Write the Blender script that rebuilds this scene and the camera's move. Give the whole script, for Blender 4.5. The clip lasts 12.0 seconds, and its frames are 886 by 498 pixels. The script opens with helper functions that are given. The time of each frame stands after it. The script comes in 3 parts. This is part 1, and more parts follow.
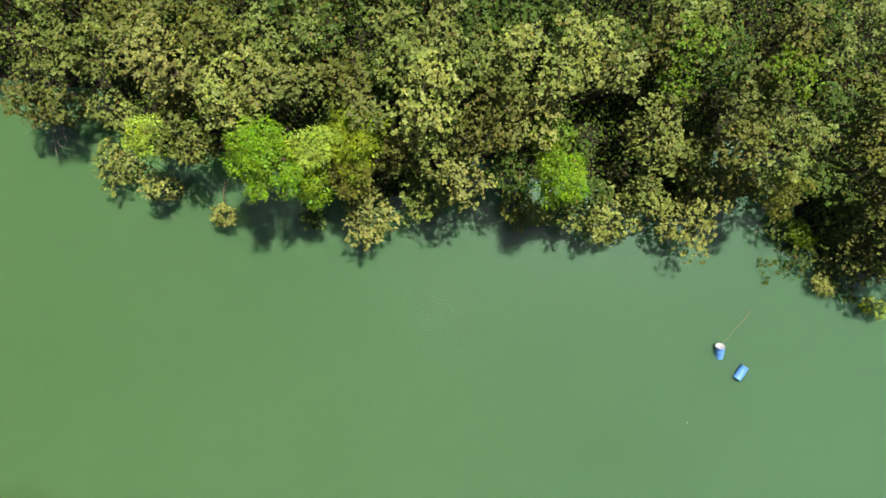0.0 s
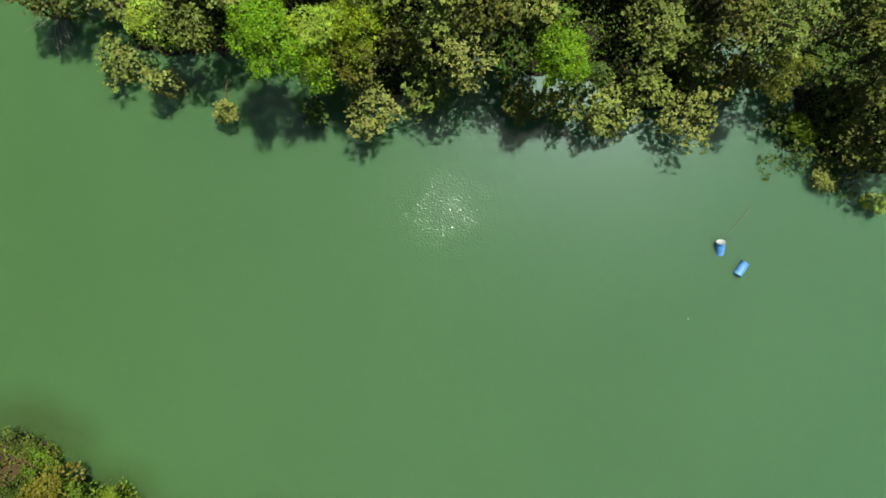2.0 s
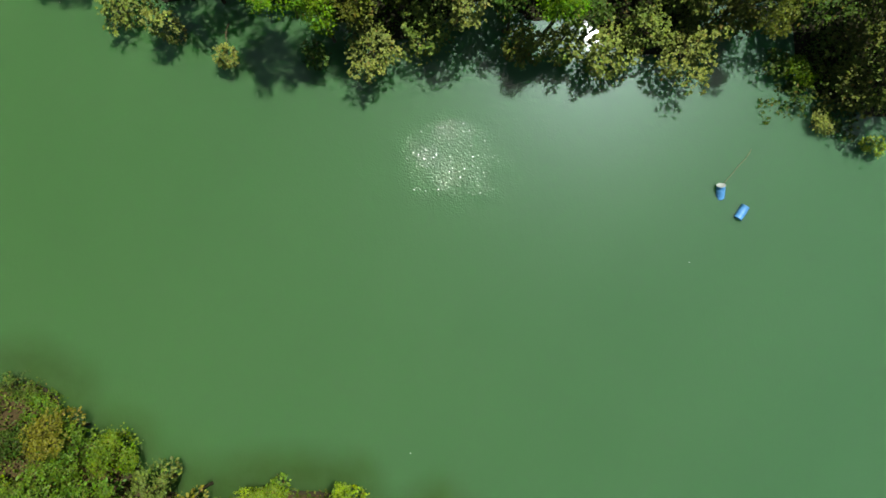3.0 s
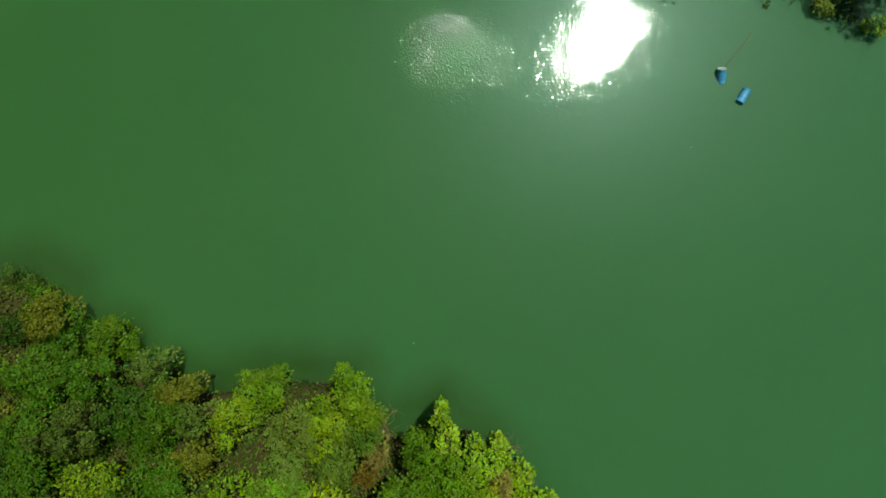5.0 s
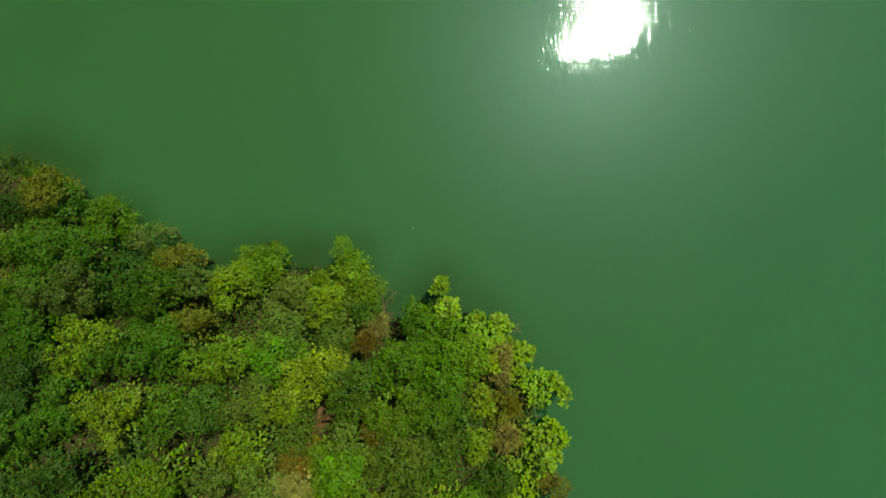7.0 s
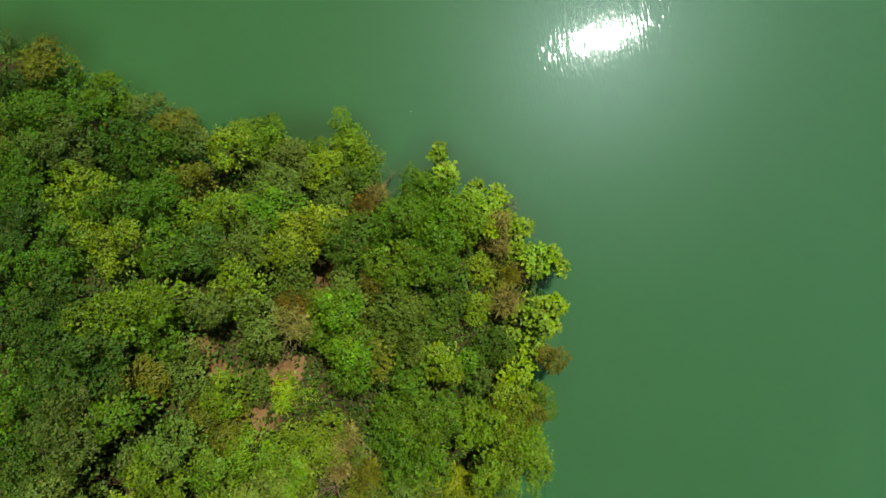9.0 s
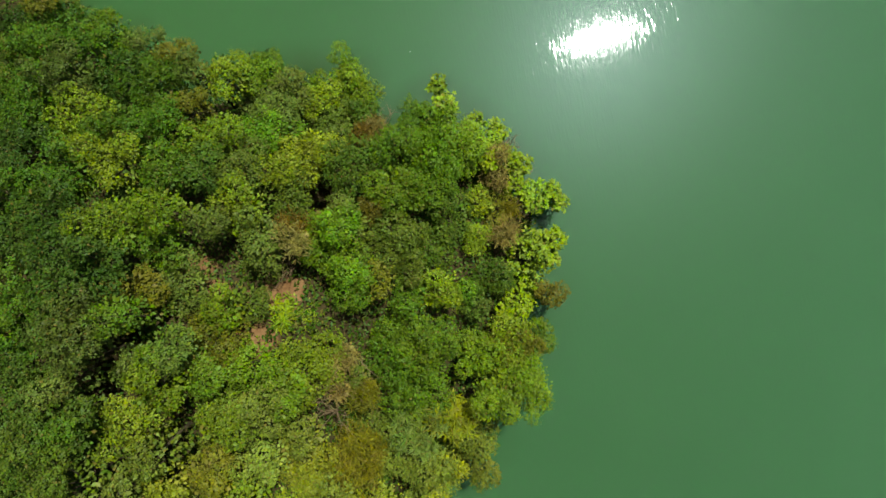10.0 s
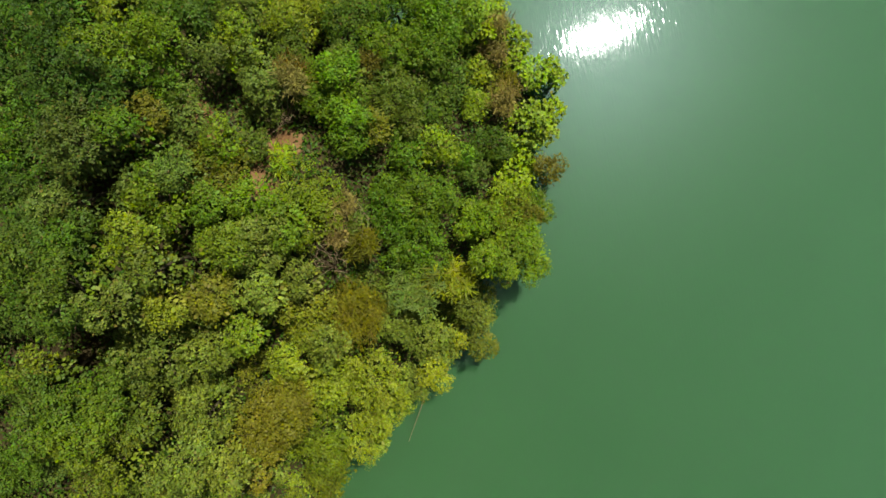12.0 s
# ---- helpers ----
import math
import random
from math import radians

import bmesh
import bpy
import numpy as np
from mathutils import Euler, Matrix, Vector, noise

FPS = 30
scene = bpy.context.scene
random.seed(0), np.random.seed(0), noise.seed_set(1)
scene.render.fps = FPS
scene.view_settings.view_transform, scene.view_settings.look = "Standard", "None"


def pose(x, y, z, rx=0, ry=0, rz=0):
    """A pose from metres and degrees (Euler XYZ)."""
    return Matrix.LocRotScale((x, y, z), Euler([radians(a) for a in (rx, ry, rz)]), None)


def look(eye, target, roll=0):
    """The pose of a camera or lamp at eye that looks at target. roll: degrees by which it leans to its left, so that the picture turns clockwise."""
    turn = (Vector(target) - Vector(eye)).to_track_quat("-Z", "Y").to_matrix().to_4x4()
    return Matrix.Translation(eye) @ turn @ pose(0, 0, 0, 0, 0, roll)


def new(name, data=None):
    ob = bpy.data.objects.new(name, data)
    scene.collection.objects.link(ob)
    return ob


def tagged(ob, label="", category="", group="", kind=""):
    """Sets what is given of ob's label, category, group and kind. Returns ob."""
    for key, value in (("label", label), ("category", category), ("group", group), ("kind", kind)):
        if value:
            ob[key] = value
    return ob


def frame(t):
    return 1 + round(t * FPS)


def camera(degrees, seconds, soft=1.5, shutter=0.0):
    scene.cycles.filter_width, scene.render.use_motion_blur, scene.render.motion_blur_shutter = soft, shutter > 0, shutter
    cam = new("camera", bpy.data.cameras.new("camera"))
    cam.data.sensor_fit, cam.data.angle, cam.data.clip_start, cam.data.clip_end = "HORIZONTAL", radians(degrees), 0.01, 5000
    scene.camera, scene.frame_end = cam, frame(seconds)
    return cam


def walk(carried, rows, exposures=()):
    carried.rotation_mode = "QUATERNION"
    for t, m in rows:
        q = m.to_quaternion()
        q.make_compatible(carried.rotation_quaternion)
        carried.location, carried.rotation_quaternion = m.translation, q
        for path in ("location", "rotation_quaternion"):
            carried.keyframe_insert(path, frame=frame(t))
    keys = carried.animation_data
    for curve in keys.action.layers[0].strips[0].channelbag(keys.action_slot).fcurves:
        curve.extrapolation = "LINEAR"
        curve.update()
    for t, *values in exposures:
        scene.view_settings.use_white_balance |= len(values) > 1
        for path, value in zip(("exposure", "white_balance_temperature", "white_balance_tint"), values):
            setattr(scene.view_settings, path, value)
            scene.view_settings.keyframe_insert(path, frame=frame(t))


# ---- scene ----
cam = camera(72.0, 12.0, soft=1.6)
METRES, EYE, TILT, LEAN, TURN = 38.0, 33.7, -90.0, 0.0, 0.0
ROWS = [
    (0.0, 0.0, 0.0, 0.0, 0.0, 0.0, -0.0),
    (0.5, 0.0002, -0.0008, -0.0329, 0.01, -0.12, 0.04),
    (1.0, -0.0011, -0.0013, -0.0691, 0.01, -0.09, 0.1),
    (1.5, -0.0004, -0.0035, -0.1028, 0.11, -0.48, 0.12),
    (2.0, -0.0021, -0.0044, -0.1411, 0.05, -0.5, 0.23),
    (2.5, -0.0045, -0.0052, -0.1817, -0.04, -0.45, 0.34),
    (3.0, -0.0067, -0.0053, -0.2243, -0.13, -0.32, 0.47),
    (5.0, -0.0056, -0.0001, -0.4016, 0.22, 0.62, 1.23),
    (5.5, -0.0058, 0.0018, -0.444, 0.27, 0.67, 1.34),
    (6.0, -0.0057, 0.0039, -0.4853, 0.35, 0.58, 1.43),
    (6.5, -0.0074, 0.0039, -0.5302, 0.26, 0.84, 1.49),
    (7.0, -0.0083, 0.0046, -0.5734, 0.25, 0.92, 1.55),
    (9.0, -0.0102, 0.006, -0.7488, 0.32, 1.26, 1.86),
    (9.5, -0.0106, 0.0061, -0.7922, 0.36, 1.24, 1.88),
    (10.0, -0.0109, 0.0062, -0.8358, 0.39, 1.25, 1.9),
    (10.5, -0.0113, 0.0066, -0.879, 0.44, 1.22, 1.91),
    (11.0, -0.0111, 0.0067, -0.9213, 0.51, 1.11, 1.88),
    (11.5, -0.0113, 0.0069, -0.9635, 0.54, 0.99, 1.82),
    (12.0, -0.013, 0.0066, -0.9993, 0.49, 0.87, 1.75),
]
EXPOSURES = [(0.0, 1.04, 6500, 38), (1.5, 0.82, 6500, 29), (2.5, 0.62, 6500, 22), (3.2, 0.48, 6500, 12), (4.8, -0.2, 6900, -20), (7.0, -0.18, 6900, -20), (9.0, 0.12, 6500, -4), (12.0, 0.3, 6500, 8)]
walk(cam, [(t, pose(0, 0, EYE, TILT, LEAN, TURN) @ pose(METRES * x, METRES * y, METRES * z, 90 + pitch, roll, yaw)) for t, x, y, z, yaw, pitch, roll in ROWS], EXPOSURES)

# ---- light ----
SUN_ZENITH, SUN_AZIMUTH = 24.1, 36.1
sun_way = Vector((math.sin(radians(SUN_ZENITH)) * math.sin(radians(SUN_AZIMUTH)),
                  math.sin(radians(SUN_ZENITH)) * math.cos(radians(SUN_AZIMUTH)), math.cos(radians(SUN_ZENITH))))
sun_data = bpy.data.lights.new("sun", "SUN")
sun_data.energy, sun_data.angle, sun_data.color = 5.0, radians(0.53), (1.0, 0.975, 0.93)
sun = new("sun", sun_data)
sun.matrix_world = look(sun_way * 200, (0, 0, 0))
world = bpy.data.worlds.new("world")
scene.world = world
world.use_nodes = True
sky = world.node_tree.nodes.new("ShaderNodeTexSky")
sky.sky_type, sky.sun_disc = "NISHITA", False
sky.sun_elevation, sky.sun_rotation = radians(90 - SUN_ZENITH), radians(SUN_AZIMUTH)
sky.dust_density = 2.0
back = world.node_tree.nodes["Background"]
back.inputs["Strength"].default_value = 0.05
world.node_tree.links.new(sky.outputs[0], back.inputs["Color"])


# ---- materials ----
class Nodes:
    """A short way to write a node material."""

    def __init__(self, name):
        self.mat = bpy.data.materials.new(name)
        self.mat.use_nodes = True
        self.tree = self.mat.node_tree
        self.tree.nodes.clear()
        self.out = self.node("OutputMaterial")

    def node(self, kind, **values):
        n = self.tree.nodes.new("ShaderNode" + kind)
        for key, value in values.items():
            self.put(n, key, value)
        return n

    def put(self, n, key, value):
        slot = n.inputs[int(key[1:])] if key[0] == "_" else n.inputs[key.replace("_", " ")]
        if isinstance(value, bpy.types.NodeSocket):
            self.tree.links.new(value, slot)
        else:
            slot.default_value = value

    def maths(self, op, a, b=0.0, c=0.0):
        n = self.tree.nodes.new("ShaderNodeMath")
        n.operation = op
        for i, v in enumerate((a, b, c)):
            self.put(n, "_%d" % i, v)
        return n.outputs[0]

    def spread(self, value, lo, hi, to_lo=0.0, to_hi=1.0):
        n = self.node("MapRange", _0=value, _1=lo, _2=hi, _3=to_lo, _4=to_hi)
        return n.outputs[0]

    def mix(self, fac, a, b, how="MIX"):
        n = self.tree.nodes.new("ShaderNodeMix")
        n.data_type, n.blend_type = "RGBA", how
        self.put(n, "_0", fac)
        for key, v in (("_6", a), ("_7", b)):
            self.put(n, key, (*v, 1.0) if isinstance(v, tuple) and len(v) == 3 else v)
        return n.outputs[2]

    def place(self, scale=(1, 1, 1), turn=0.0):
        """World places, turned about z first and scaled after."""
        turned = self.node("Mapping", Vector=self.node("NewGeometry").outputs["Position"], Rotation=(0, 0, radians(turn)))
        return self.node("Mapping", Vector=turned.outputs[0], Scale=scale).outputs[0]

    def noise(self, where, scale, detail=3.0, rough=0.55):
        return self.node("TexNoise", Vector=where, Scale=scale, Detail=detail, Roughness=rough).outputs["Fac"]

    def finish(self, shader):
        self.tree.links.new(shader, self.out.inputs["Surface"])
        return self.mat


def leaf_material():
    """Leaves in the thing's own colour, each leaf a little different, some sunlight passing through."""
    m = Nodes("leaf")
    info, geo = m.node("ObjectInfo"), m.node("NewGeometry")
    each = geo.outputs["Random Per Island"]
    bright = m.spread(each, 0.0, 1.0, 0.66, 1.34)
    patch = m.spread(m.noise(m.place(), 1.1, 2.0), 0.3, 0.7, 0.74, 1.24)
    drift = m.spread(m.noise(m.place(), 0.8, 2.0), 0.3, 0.7, -0.01, 0.012)
    hue = m.node("HueSaturation", Hue=m.maths("ADD", drift, m.spread(m.maths("FRACT", m.maths("MULTIPLY", each, 37.3)), 0, 1, 0.482, 0.52)),
                 Saturation=m.spread(m.maths("FRACT", m.maths("MULTIPLY", each, 91.7)), 0, 1, 0.9, 1.06),
                 Value=m.maths("MULTIPLY", bright, patch), Color=info.outputs["Color"])
    dry = m.maths("GREATER_THAN", m.maths("FRACT", m.maths("MULTIPLY", each, 53.9)), 0.975)
    colour = m.mix(m.maths("MULTIPLY", dry, 0.7), hue.outputs[0], (0.14, 0.1, 0.02))
    face = m.node("BsdfPrincipled", Base_Color=colour, Roughness=0.42)
    face.inputs["Specular IOR Level"].default_value = 0.07
    thin = m.node("BsdfTranslucent", Color=m.mix(1.0, colour, (1.0, 1.15, 0.5), "MULTIPLY"))
    both = m.node("MixShader", _0=0.08, _1=face.outputs[0], _2=thin.outputs[0])
    return m.finish(both.outputs[0])


def bark_material(name, dark, light):
    m = Nodes(name)
    where = m.place((1, 1, 0.3))
    mottle = m.noise(where, 14.0, 4.0)
    colour = m.mix(m.spread(mottle, 0.35, 0.7), dark, light)
    colour = m.mix(m.spread(m.noise(m.place(), 2.3, 2.0), 0.55, 0.75, 0, 0.5), colour, (0.05, 0.06, 0.03))
    bump = m.node("Bump", Strength=0.6, Distance=0.01, Height=mottle)
    return m.finish(m.node("BsdfPrincipled", Base_Color=colour, Roughness=0.9, Specular_IOR_Level=0.12, Normal=bump.outputs[0]).outputs[0])


def soil_material():
    """Red-brown clay with grit, darkened by damp litter in blotches; the lake bed below is mud."""
    m = Nodes("soil")
    where = m.place()
    clay = m.mix(m.spread(m.noise(where, 1.4, 4.0), 0.35, 0.65), (0.17, 0.082, 0.03), (0.26, 0.15, 0.062))
    litter = m.mix(m.noise(where, 9.0, 3.0), (0.02, 0.019, 0.008), (0.075, 0.058, 0.02))
    bare = m.node("Attribute")
    bare.attribute_name = "bare"
    worn = m.maths("ADD", bare.outputs["Fac"], m.maths("MULTIPLY", m.maths("SUBTRACT", m.noise(where, 2.2, 4.0), 0.5), 0.9))
    colour = m.mix(m.spread(worn, 0.35, 0.6), litter, clay)
    parts = m.node("SeparateXYZ", Vector=where)
    weeds = m.mix(m.noise(where, 3.0, 4.0), (0.03, 0.045, 0.012), (0.085, 0.1, 0.028))
    colour = m.mix(m.maths("MAXIMUM", m.spread(parts.outputs["Y"], 17.0, 22.0), m.maths("MAXIMUM", m.spread(parts.outputs["Y"], -56.0, -60.0), m.spread(parts.outputs["X"], -26.0, -30.0))), colour, weeds)
    grit = m.noise(where, 28.0, 4.0)
    colour = m.mix(m.spread(grit, 0.3, 0.75, 0.0, 0.5), colour, (0.07, 0.046, 0.022))
    # dark bank mud, taken near black to hold the shade under the trees
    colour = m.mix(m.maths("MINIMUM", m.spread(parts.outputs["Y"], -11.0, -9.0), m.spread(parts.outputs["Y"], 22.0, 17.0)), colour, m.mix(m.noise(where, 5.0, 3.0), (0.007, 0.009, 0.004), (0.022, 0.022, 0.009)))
    height = parts.outputs["Z"]
    colour = m.mix(m.spread(height, 0.35, 0.0), colour, (0.02, 0.021, 0.011))
    bump = m.node("Bump", Strength=0.8, Distance=0.05, Height=grit)
    return m.finish(m.node("BsdfPrincipled", Base_Color=colour, Roughness=0.95, Specular_IOR_Level=0.08, Normal=bump.outputs[0]).outputs[0])


def water_material():
    """Turbid green lake water: the silt scatters, the rippled surface mirrors sky, trees and sun."""
    m = Nodes("lake_water")
    where = m.place()
    parts = m.node("SeparateXYZ", Vector=where)
    x, y = parts.outputs["X"], parts.outputs["Y"]
    silt = m.noise(m.place((1, 0.6, 1), 20), 0.035, 3.0)
    colour = m.mix(m.spread(silt, 0.35, 0.65), WATER_DEEP, WATER_PALE)
    # sky reflection and haze towards the sun, painted in as a bluer tint along x
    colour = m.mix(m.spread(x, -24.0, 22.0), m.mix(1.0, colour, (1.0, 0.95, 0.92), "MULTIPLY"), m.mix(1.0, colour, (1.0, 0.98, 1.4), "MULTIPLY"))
    # dark fringe off the hillside: brown shallows, with tree reflections painted into the colour
    shore_fringe = m.node("Attribute")
    shore_fringe.attribute_name = "shore_fringe"
    ragged = m.maths("MULTIPLY", shore_fringe.outputs["Fac"], m.spread(m.noise(where, 0.7, 3.0), 0.3, 0.65, 0.7, 1.0))
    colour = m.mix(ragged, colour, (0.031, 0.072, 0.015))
    # long low ripples across the whole reach, with a choppier stretch off the wooded bank
    near_bank = m.spread(y, 1.0, -2.5, 0.2, 1.0)
    swell = m.maths("MULTIPLY", m.noise(m.place((1.0, 0.1, 1), -8), 9.0, 2.0, 0.5), m.spread(y, -6.0, -15.0, 0.5, 1.08))
    chop = m.noise(m.place((1, 0.5, 1), -58), 11.0, 2.0, 0.55)
    breeze = m.maths("MULTIPLY", m.spread(y, -15.0, -6.5), near_bank)
    gusts = m.spread(m.noise(m.place((1, 0.8, 1), 30), 1.6, 3.0, 0.65), 0.32, 0.74, 0.4, 2.0)
    calm = m.spread(m.noise(m.place((1, 0.5, 1), -13), 2.2, 2.0, 0.6), 0.34, 0.7, 0.7, 1.5)
    # a patch of steeper wavelets where a puff of wind ruffles the surface
    dx, dy = m.maths("SUBTRACT", x, -0.2), m.maths("SUBTRACT", y, -4.0)
    wobble = m.maths("MULTIPLY", m.maths("SUBTRACT", m.noise(where, 0.8, 3.0), 0.5), 4.5)
    far = m.maths("SQRT", m.maths("ADD", m.maths("MULTIPLY", m.maths("MULTIPLY", dx, dx), 0.6), m.maths("MULTIPLY", dy, dy)))
    stir = m.spread(m.maths("ADD", far, wobble), 3.5, 0.8)
    wavelets = m.maths("MULTIPLY", m.noise(where, 10.0, 0.0, 0.4), 0.03)
    height = m.maths("ADD", m.maths("MULTIPLY", m.maths("MULTIPLY", m.maths("MULTIPLY", swell, calm), near_bank), 0.0042),
                     m.maths("ADD", m.maths("MULTIPLY", m.maths("MULTIPLY", m.maths("MULTIPLY", chop, gusts), breeze), 0.0046),
                             m.maths("MULTIPLY", wavelets, stir)))
    bump = m.node("Bump", Strength=1.0, Distance=1.0, Height=height)
    base = m.node("BsdfPrincipled", Base_Color=colour, Roughness=m.spread(stir, 0.0, 1.0, 0.04, 0.06), IOR=1.333, Normal=bump.outputs[0],
                  Subsurface_Weight=1.0, Subsurface_Radius=(0.5, 0.8, 0.5), Subsurface_Scale=2.6)
    # wide gloss of the finest ripples, tinted blue to imitate glare round the glint
    sheen = m.node("BsdfGlossy", Color=(0.68, 0.9, 1.0, 1.0), Roughness=0.34)
    return m.finish(m.node("MixShader", _0=0.0072, _1=base.outputs[0], _2=sheen.outputs[0]).outputs[0])


def plain_material(name, light, dark, rough, scale=6.0, metal=0.0):
    m = Nodes(name)
    where = m.place()
    colour = m.mix(m.spread(m.noise(where, scale, 4.0), 0.3, 0.7), light, dark)
    colour = m.mix(m.spread(m.noise(where, scale * 7, 2.0), 0.6, 0.8, 0, 0.35), colour, dark)
    bump = m.node("Bump", Strength=0.3, Distance=0.004, Height=m.noise(where, scale * 9, 3.0))
    return m.finish(m.node("BsdfPrincipled", Base_Color=colour, Roughness=rough, Metallic=metal, Normal=bump.outputs[0]).outputs[0])


WATER_DEEP, WATER_PALE = (0.039, 0.114, 0.031), (0.046, 0.126, 0.035)
LEAF = leaf_material()
BARK = bark_material("bark", (0.035, 0.03, 0.015), (0.11, 0.09, 0.045))
PALE_BARK = bark_material("pale_bark", (0.2, 0.17, 0.13), (0.42, 0.38, 0.31))
DRY = bark_material("dry_stems", (0.15, 0.1, 0.05), (0.3, 0.22, 0.12))
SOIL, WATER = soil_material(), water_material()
BLUE = plain_material("blue_plastic", (0.075, 0.28, 0.52), (0.05, 0.2, 0.4), 0.5)
LID = plain_material("faded_plastic", (0.4, 0.45, 0.38), (0.27, 0.33, 0.29), 0.6)
ROPE = plain_material("rope_fibre", (0.12, 0.15, 0.06), (0.08, 0.13, 0.05), 0.9)
CANE = plain_material("bamboo", (0.26, 0.2, 0.09), (0.16, 0.12, 0.06), 0.6)

# foliage colours
GREENS = {
    "olive": (0.104, 0.152, 0.020), "dullolive": (0.082, 0.112, 0.011), "greyolive": (0.074, 0.104, 0.012),
    "straw": (0.154, 0.190, 0.030), "pale": (0.148, 0.207, 0.028), "lime": (0.205, 0.325, 0.022),
    "freshlime": (0.185, 0.27, 0.014), "lemon": (0.315, 0.356, 0.003), "bright": (0.098, 0.222, 0.001), "yellowgreen": (0.172, 0.237, 0.003),
    "yellow": (0.196, 0.232, 0.005), "leafgreen": (0.123, 0.198, 0.002), "green": (0.067, 0.137, 0.002),
    "dark": (0.040, 0.084, 0.005), "brown": (0.124, 0.086, 0.009), "brownolive": (0.139, 0.129, 0.006),
    "drygrass": (0.201, 0.165, 0.036), "ochre": (0.170, 0.162, 0.010), "greygreen": (0.110, 0.140, 0.006),
}
WORDS = {
    "olive": "olive green", "dullolive": "dull olive", "greyolive": "grey-green", "straw": "straw-tinted olive",
    "pale": "pale yellowish green", "lime": "bright lime green", "freshlime": "fresh lime green", "lemon": "lemon-green", "bright": "vivid green",
    "yellowgreen": "yellow-green", "yellow": "yellowing", "leafgreen": "fresh green", "green": "deep green",
    "dark": "dark green", "brown": "browning", "brownolive": "brown-tinged olive", "drygrass": "dry straw-coloured", "ochre": "ochre brown",
    "greygreen": "greyish green",
}


# ---- mesh helpers ----
def mesh_of(name, verts, faces, material, smooth=False):
    """A mesh from an array of corners and an array (or list) of faces."""
    me = bpy.data.meshes.new(name)
    if isinstance(faces, np.ndarray):
        n, k = faces.shape
        me.vertices.add(len(verts))
        me.vertices.foreach_set("co", np.asarray(verts, dtype=np.float32).ravel())
        me.loops.add(n * k)
        me.loops.foreach_set("vertex_index", faces.astype(np.int32).ravel())
        me.polygons.add(n)
        me.polygons.foreach_set("loop_start", np.arange(0, n * k, k, dtype=np.int32))
        me.update(calc_edges=True)
    else:
        me.from_pydata([tuple(v) for v in verts], [], faces)
        me.update()
    if smooth:
        me.polygons.foreach_set("use_smooth", [True] * len(me.polygons))
    me.materials.append(material)
    return me


def part(name, me, parent, label=""):
    ob = new(name, me)
    ob.parent = parent
    return tagged(ob, label)


def empty_thing(name, where, label, category, group=""):
    ob = new(name)
    ob.empty_display_size = 0.2
    ob.location = where
    return tagged(ob, label, category, group)


def tube(points, radii, sides=6):
    """A tapering tube along points: corners and faces."""
    points = [Vector(p) for p in points]
    verts, faces = [], []
    for i, p in enumerate(points):
        way = (points[min(i + 1, len(points) - 1)] - points[max(i - 1, 0)]).normalized()
        u = way.cross(Vector((0.31, 0.95, 0.08))).normalized()
        w = way.cross(u)
        for k in range(sides):
            a = 2 * math.pi * k / sides
            verts.append(p + (u * math.cos(a) + w * math.sin(a)) * radii[i])
    for i in range(len(points) - 1):
        for k in range(sides):
            a, b = i * sides + k, i * sides + (k + 1) % sides
            faces.append((a, b, b + sides, a + sides))
    faces.append(tuple(range(sides))[::-1])
    faces.append(tuple(range(len(verts) - sides, len(verts))))
    return verts, faces


def joined(pieces):
    verts, faces = [], []
    for v, f in pieces:
        n = len(verts)
        verts.extend(v)
        faces.extend(tuple(i + n for i in face) for face in f)
    return verts, faces


def unit(a):
    return a / np.maximum(np.linalg.norm(a, axis=-1, keepdims=True), 1e-6)


def leaves(base, way, up, length, width, cup=0.12, rounded=False):
    """One folded leaf for each row: stalk end, two sides, tip; rounded: two corners more on each side's curve."""
    side = unit(np.cross(way, up))
    up = unit(np.cross(side, way))
    length, width = length[:, None], width[:, None]
    mid = base + way * length * 0.48 + up * width * cup
    tip = base + way * length - up * length * 0.12
    verts = np.stack([base, mid + side * width * 0.5, tip, mid - side * width * 0.5], axis=1).reshape(-1, 3)
    if rounded:
        low = base + way * length * 0.3 + up * width * cup
        high = base + way * length * 0.74 + up * width * cup * 0.6
        verts = np.stack([base, low + side * width * 0.42, high + side * width * 0.46, tip, high - side * width * 0.46, low - side * width * 0.42], axis=1).reshape(-1, 3)
        first = np.arange(len(base))[:, None] * 6
        return verts, np.concatenate([first + (0, 1, 2), first + (0, 2, 3), first + (0, 3, 4), first + (0, 4, 5)], axis=0)
    first = np.arange(len(base))[:, None] * 4
    return verts, np.concatenate([first + (0, 1, 2), first + (0, 2, 3)], axis=0)


# ---- land ----
SHORE_ISLAND = [(-23.0, -14.6), (-20.5, -16.0), (-20.4, -18.1), (-17.5, -18.9), (-16.8, -20.7), (-13.3, -21.6), (-9.8, -20.9), (-5.2, -21.3), (-4.1, -24.2), (-2.9, -23.9), (-0.7, -22.7), (2.2, -25.0), (5.6, -29.1), (5.2, -31.4), (5.4, -33.9), (4.3, -36.5), (2.5, -39.0), (1.3, -42.1), (-1.4, -44.3), (-3.7, -47.4), (-5.8, -49.3)]
